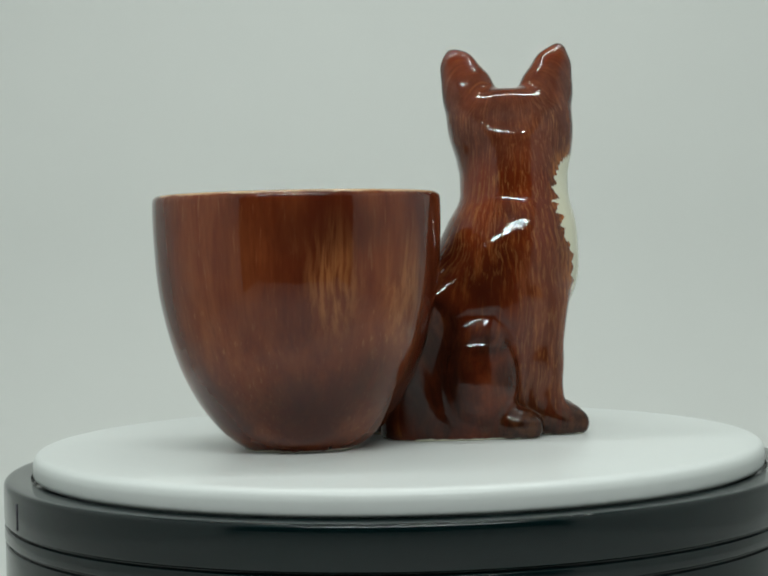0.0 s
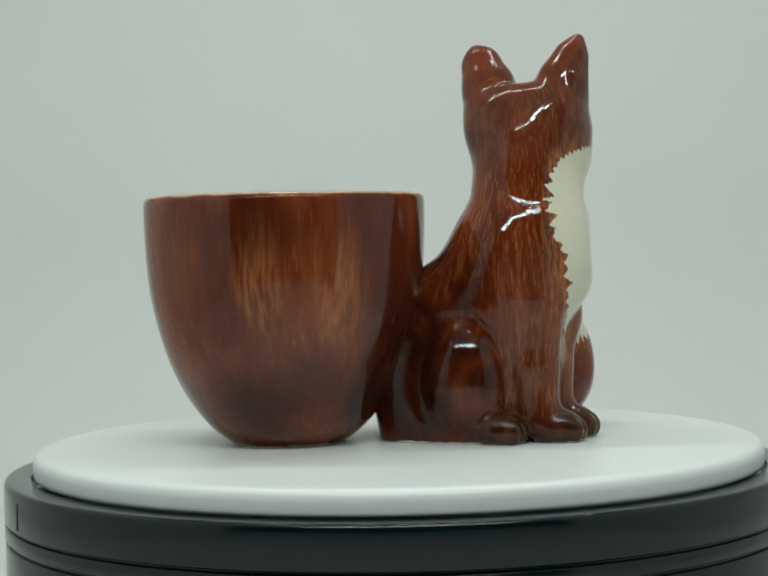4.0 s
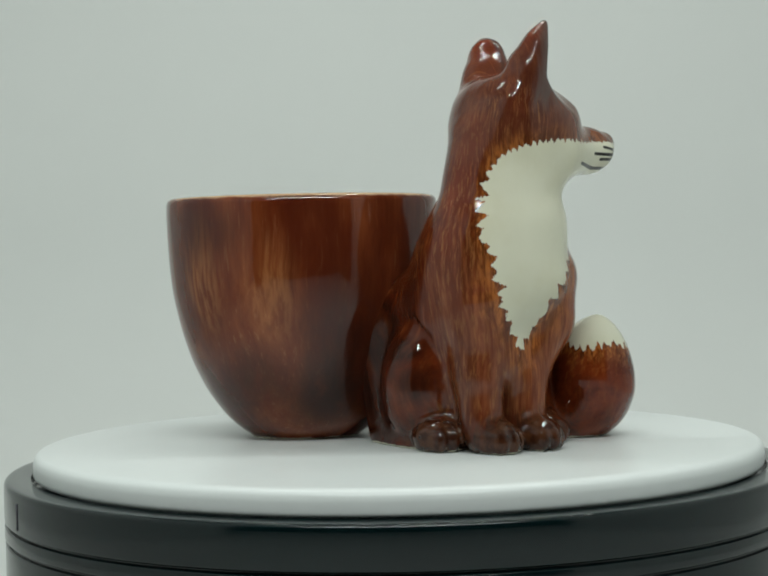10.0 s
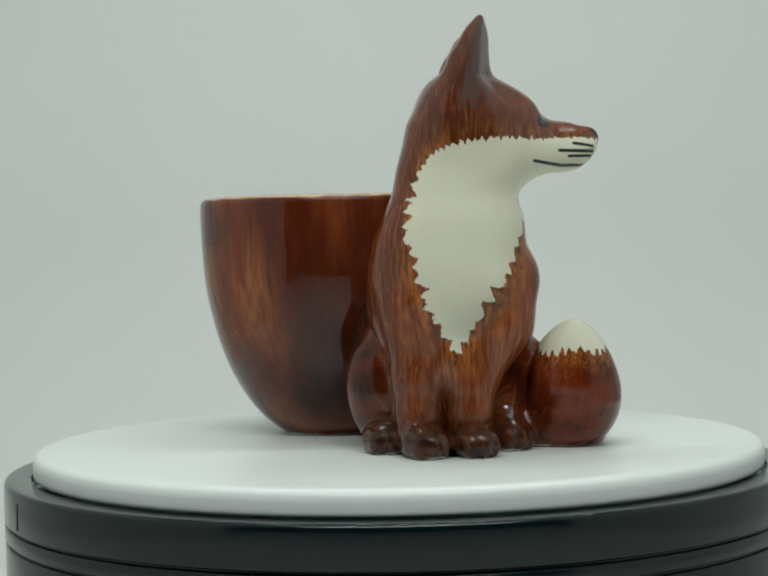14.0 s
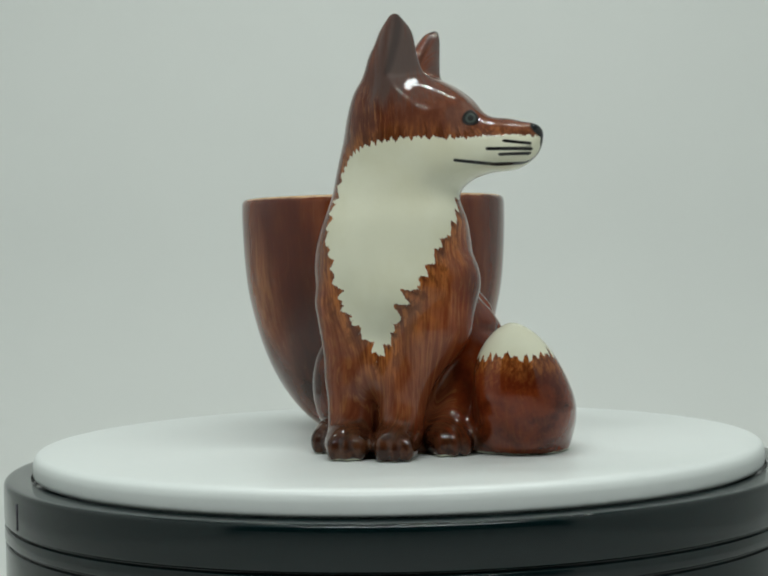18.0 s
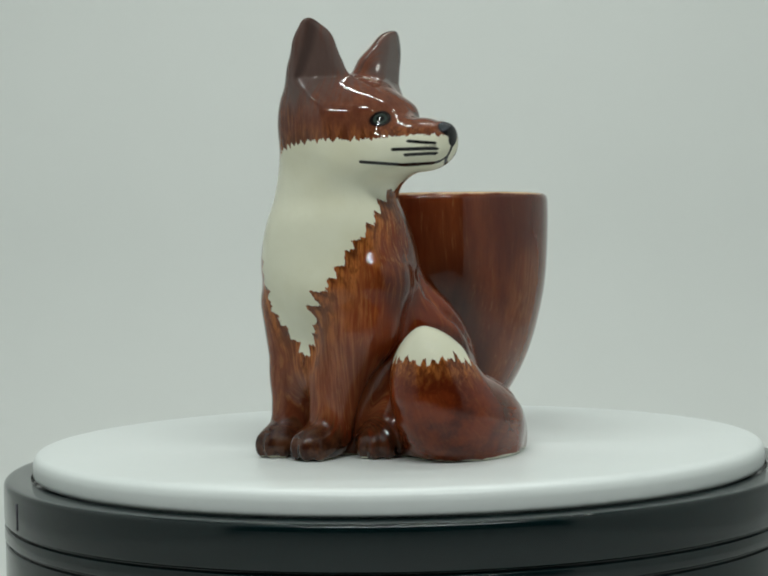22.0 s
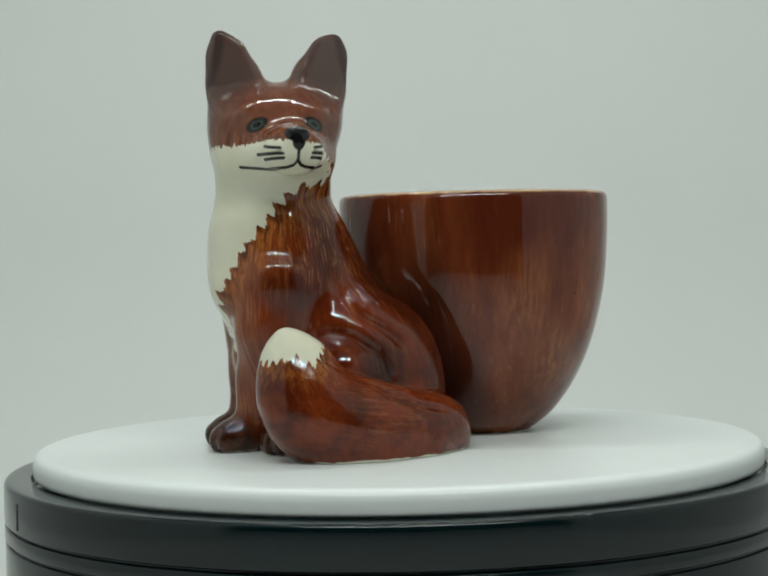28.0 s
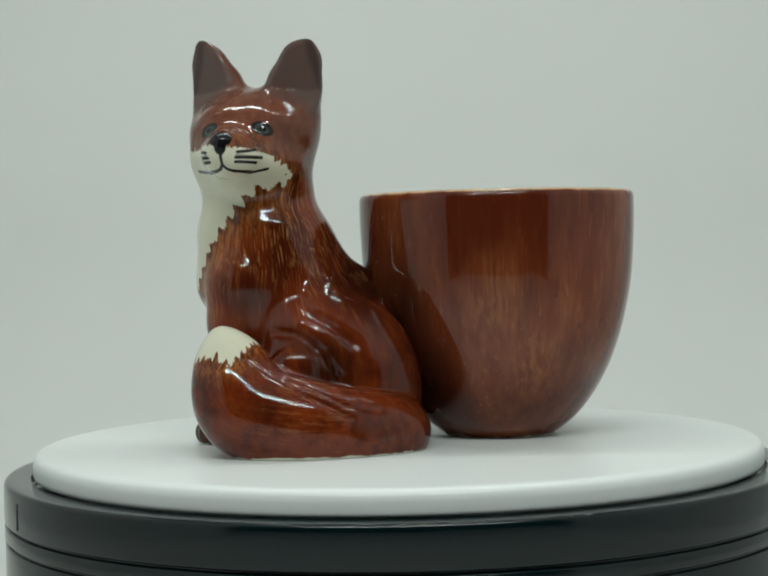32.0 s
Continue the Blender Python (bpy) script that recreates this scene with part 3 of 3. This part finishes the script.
def build_fox():
    V, quads = skin(fox_field, (-20, -43, -0.8), (32, 8, 79), 0.36)
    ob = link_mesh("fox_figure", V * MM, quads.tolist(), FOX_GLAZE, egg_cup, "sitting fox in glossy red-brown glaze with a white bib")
    x, y, z = V.T
    # white bib and muzzle
    phi = np.degrees(np.arctan2(x + 1.0, -(y + 26.0)))
    radius = 0.2094
    d, along = polygon_distance(phi * radius, z, [(a * radius, b) for a, b in BIB])
    ragged = np.where(z > 50.5, 0.8 * teeth(along, 1.3, 3) + 0.3 * teeth(along, 0.7, 4), np.where(phi > -25, 2.4 * teeth(along, 2.9, 5), 2.3 * teeth(along, 2.5, 15)) + 0.5 * teeth(along, 0.9, 6))
    muzzle = (x - HEAD[0]) * HF[0] + (y - HEAD[1]) * HF[1]
    lateral = (x - HEAD[0]) * HL[0] + (y - HEAD[1]) * HL[1]
    ragged = np.where((muzzle > 12.5) & (z > 50), 0.15, ragged)
    bib = d - ragged + 0.8
    bib = np.where((phi > 118) | (phi < -82), -9.0, bib)
    # the dark side of each lick of fur along the bib
    phase = (along / 2.9) % 1.0
    flank = np.exp(-((phase - 0.28) / 0.13) ** 2) * np.clip((3.0 - d) / 1.5, 0, 1) * np.clip((d + 1.6) / 1.0, 0, 1) * np.where((z > 50.5) | (phi < -25), 0.3, 1.0)
    # white tip of the tail
    tip_d = z - 17.6 - 0.5 * np.sin(x * 0.9) - 0.55 * np.maximum(y + 33.0, 0)
    ring = np.arctan2(y + 32.5, x - 18.3) * 7.0 + 40
    tip = tip_d - 1.6 * teeth(ring, 1.7, 8) + 0.6
    near_tail = np.minimum(chain([x, y, z], TAIL_FINE[10:], 1.0), chain([x, y, z], TAIL_FOOT, 2.0)) < 0.45
    bib = np.where(near_tail & (z > 12), np.maximum(tip, -6.0), bib)
    bib = np.where(near_tail & (z <= 12), -9.0, bib)
    # dark ears
    ear = np.full(len(V), -5.0)
    paw = np.full(len(V), -5.0)
    for side in (-1, 1):
        front = 0.92 * (muzzle - 0.9) + 0.40 * (side * (lateral - 0.35) - 8.4) - np.interp(z, [62.5, 67.6, 71.5, 74.5], [-2.2, -0.9, -0.1, 0.3])
        low = (z - 63.3 - 0.55 * (9.0 - np.abs(lateral - 0.35)) - 0.5 * teeth(lateral + 40, 1.3, 9)) * 0.5
        ear = np.maximum(ear, np.where((lateral - 0.8) * side > 1.5, np.minimum(front, low), -5))
    for c in ((-11.3, -31.5), (-3.1, -34.6), (7.0, -28.6), (-13, -19.5)):
        paw = np.maximum(paw, 6.0 - np.sqrt((x - c[0]) ** 2 + (y - c[1]) ** 2 + (1.25 * (z - 1.5)) ** 2))
    # eyes
    eye = np.full(len(V), -3.0)
    for side in (-1, 1):
        c = np.array(head_point(10.6, side * 4.5 + 0.6, 58.6))
        a, b = ((x - c[0]) * HL[0] + (y - c[1]) * HL[1]) + 0.35 * ((x - c[0]) * HF[0] + (y - c[1]) * HF[1]) * -side, z - c[2]
        rr = np.sqrt((a / 2.1) ** 2 + ((b + 0.22 * side * a) / 1.3) ** 2)
        eye = np.maximum(eye, np.where(muzzle > 5, 1 - rr, -3))
    # the black edge round the ears
    rim = np.clip((z - 64.5) / 2.0, 0, 1) * np.clip(1.0 - np.abs(muzzle - 0.9 - np.interp(z, [62.5, 67.6, 71.5, 74.5], [-2.0, -0.6, 0.2, 0.6])) / 1.0, 0, 1)
    # nose, mouth and whisker strokes
    P = [x, y, z]
    ink = np.maximum(-ball(P, head_point(22.6, 1.5, 56.3), (2.5, 2.1, 1.5)), -ball(P, head_point(22.8, 1.5, 55.0), (2.3, 1.1, 1.5)))
    ahead = lateral - 0.07 * muzzle
    front = np.stack([ahead, z, 0 * z], 1)
    ink = np.maximum(ink, np.where(muzzle > 17, stroke_distance(front, [(0, 55.5, 0), (0, 51.8, 0)], 0.28), -3))
    for side in (-1, 1):
        # painted on each cheek: the line of the mouth and three whisker marks, by reach forward and height
        cheek = np.stack([muzzle, z, 0 * z], 1)
        reach = 10.4 if side < 0 else 12.5
        near = np.stack([ahead * side, z, 0 * z], 1)
        lip = [(0, 51.9, 0), (0.6, 51.1, 0), (1.6, 50.75, 0), (3.4, 50.65, 0)]
        ink = np.maximum(ink, np.where((muzzle > 12) & (ahead * side > -0.3), stroke_distance(near, lip, 0.26), -3))
        lines = [([(18.5, 50.65), (16.0, 50.6), (reach, 51.3)], 0.28)]
        lines += [([(22.0, 54.0), (18.0, 54.5)], 0.27), ([(22.0, 53.1), (15.3, 53.2)], 0.29), ([(21.8, 52.3), (17.2, 52.2)], 0.27)]
        for pts, wide in lines:
            ink = np.maximum(ink, np.where(ahead * side > (0 if len(pts) > 2 else 2.1), stroke_distance(cheek, [(*p, 0) for p in pts], wide), -3))
    # where brown lies thick and holds painted crevice shade, and where brushed hairs show
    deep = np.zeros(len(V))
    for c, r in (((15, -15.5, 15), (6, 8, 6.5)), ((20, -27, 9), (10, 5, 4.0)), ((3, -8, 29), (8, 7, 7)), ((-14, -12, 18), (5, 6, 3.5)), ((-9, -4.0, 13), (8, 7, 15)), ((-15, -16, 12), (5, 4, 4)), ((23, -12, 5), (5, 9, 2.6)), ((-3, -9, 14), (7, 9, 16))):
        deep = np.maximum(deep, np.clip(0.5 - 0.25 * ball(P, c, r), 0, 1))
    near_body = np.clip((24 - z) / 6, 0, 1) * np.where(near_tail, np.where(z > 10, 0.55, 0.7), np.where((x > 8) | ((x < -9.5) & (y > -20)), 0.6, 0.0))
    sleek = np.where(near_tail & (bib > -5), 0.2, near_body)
    furry = np.where((phi > -25) & (z < 50), -8.5, np.where(z > 50, -3.5, -5.0))
    furry = np.where(near_tail, -4.5, furry)
    # strongest on the face, where the painted-in reflection is palest
    head = (0.28 + 0.54 * np.clip((muzzle + 1) / 4, 0, 1)) * np.clip((z - 50) / 5, 0, 1) * np.clip((75 - z) / 4, 0, 1)
    coat = np.clip((z - 27) / 10, 0.06, 1) * np.where(z > 52, np.where(muzzle > 2, 0.25, 0.95), 1.0)
    coat = np.where(near_tail & (z > 5), 0.35 * np.clip((y + 31) / 6, 0, 1), coat)
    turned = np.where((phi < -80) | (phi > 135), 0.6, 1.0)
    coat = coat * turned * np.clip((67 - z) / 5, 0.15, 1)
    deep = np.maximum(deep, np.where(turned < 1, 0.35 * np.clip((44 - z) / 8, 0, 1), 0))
    coat = np.where((y < -19) & (x < 8.5) & (z < 35) & (z > 5), np.maximum(coat, 0.5), coat)
    pale = 0.55 * np.clip((-18 - y) / 3, 0, 1) * np.clip((9.5 - x) / 3, 0, 1) * np.clip((z - 4) / 4, 0, 1) * np.clip((37 - z) / 5, 0, 1)
    pale = np.maximum(pale, 0.8 * np.exp(-((x + 16) / 4) ** 2 - ((y + 13) / 3.5) ** 2 - ((z - 10) / 3.5) ** 2))
    # painted hairs lie along the body, and along the bend of the tail
    radial = np.hypot(x - 1.0, y + 25.5)
    lay = np.stack([np.arctan2(x - 1.0, -(y + 25.5)) * 12.0, 0 * z, z - 0.8 * (9 + (radial - 9) * np.clip((64.5 - z) / 3, 0, 1))], 1)
    axis = np.array(TAIL_FINE)[:, :3]
    which = np.argmin(((V[near_tail][:, None, :] - axis[None]) ** 2).sum(2), 1)
    step = np.gradient(axis, axis=0)
    step /= np.linalg.norm(step, axis=1)[:, None]
    run = np.concatenate([[0], np.cumsum(np.linalg.norm(np.diff(axis, axis=0), axis=1))])
    off = V[near_tail] - axis[which]
    ahead_by = (off * step[which]).sum(1)
    side_way = np.cross(step, (0, 0, 1.0))
    side_way /= np.linalg.norm(side_way, axis=1)[:, None]
    lay[near_tail] = np.stack([(off * side_way[which]).sum(1), (off * np.cross(side_way, step)[which]).sum(1), run[which] + ahead_by], 1)
    ob.data.attributes.new("lay", "FLOAT_VECTOR", "POINT").data.foreach_set("vector", (lay * MM).astype(np.float32).ravel())
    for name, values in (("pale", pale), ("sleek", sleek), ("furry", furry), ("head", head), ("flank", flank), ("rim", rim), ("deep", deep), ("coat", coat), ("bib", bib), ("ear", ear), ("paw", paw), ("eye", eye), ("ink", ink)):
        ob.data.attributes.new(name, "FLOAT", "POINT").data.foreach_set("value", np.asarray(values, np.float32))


build_fox()


# ---- what turns ----
def motions():
    rows = [(t, pose(0, 0, 0, 0, 0, -TURN_RATE * (t - BEHIND_AT))) for t in range(int(SECONDS) + 1)]
    walk(egg_cup, rows)
    walk(platter, rows)


motions()
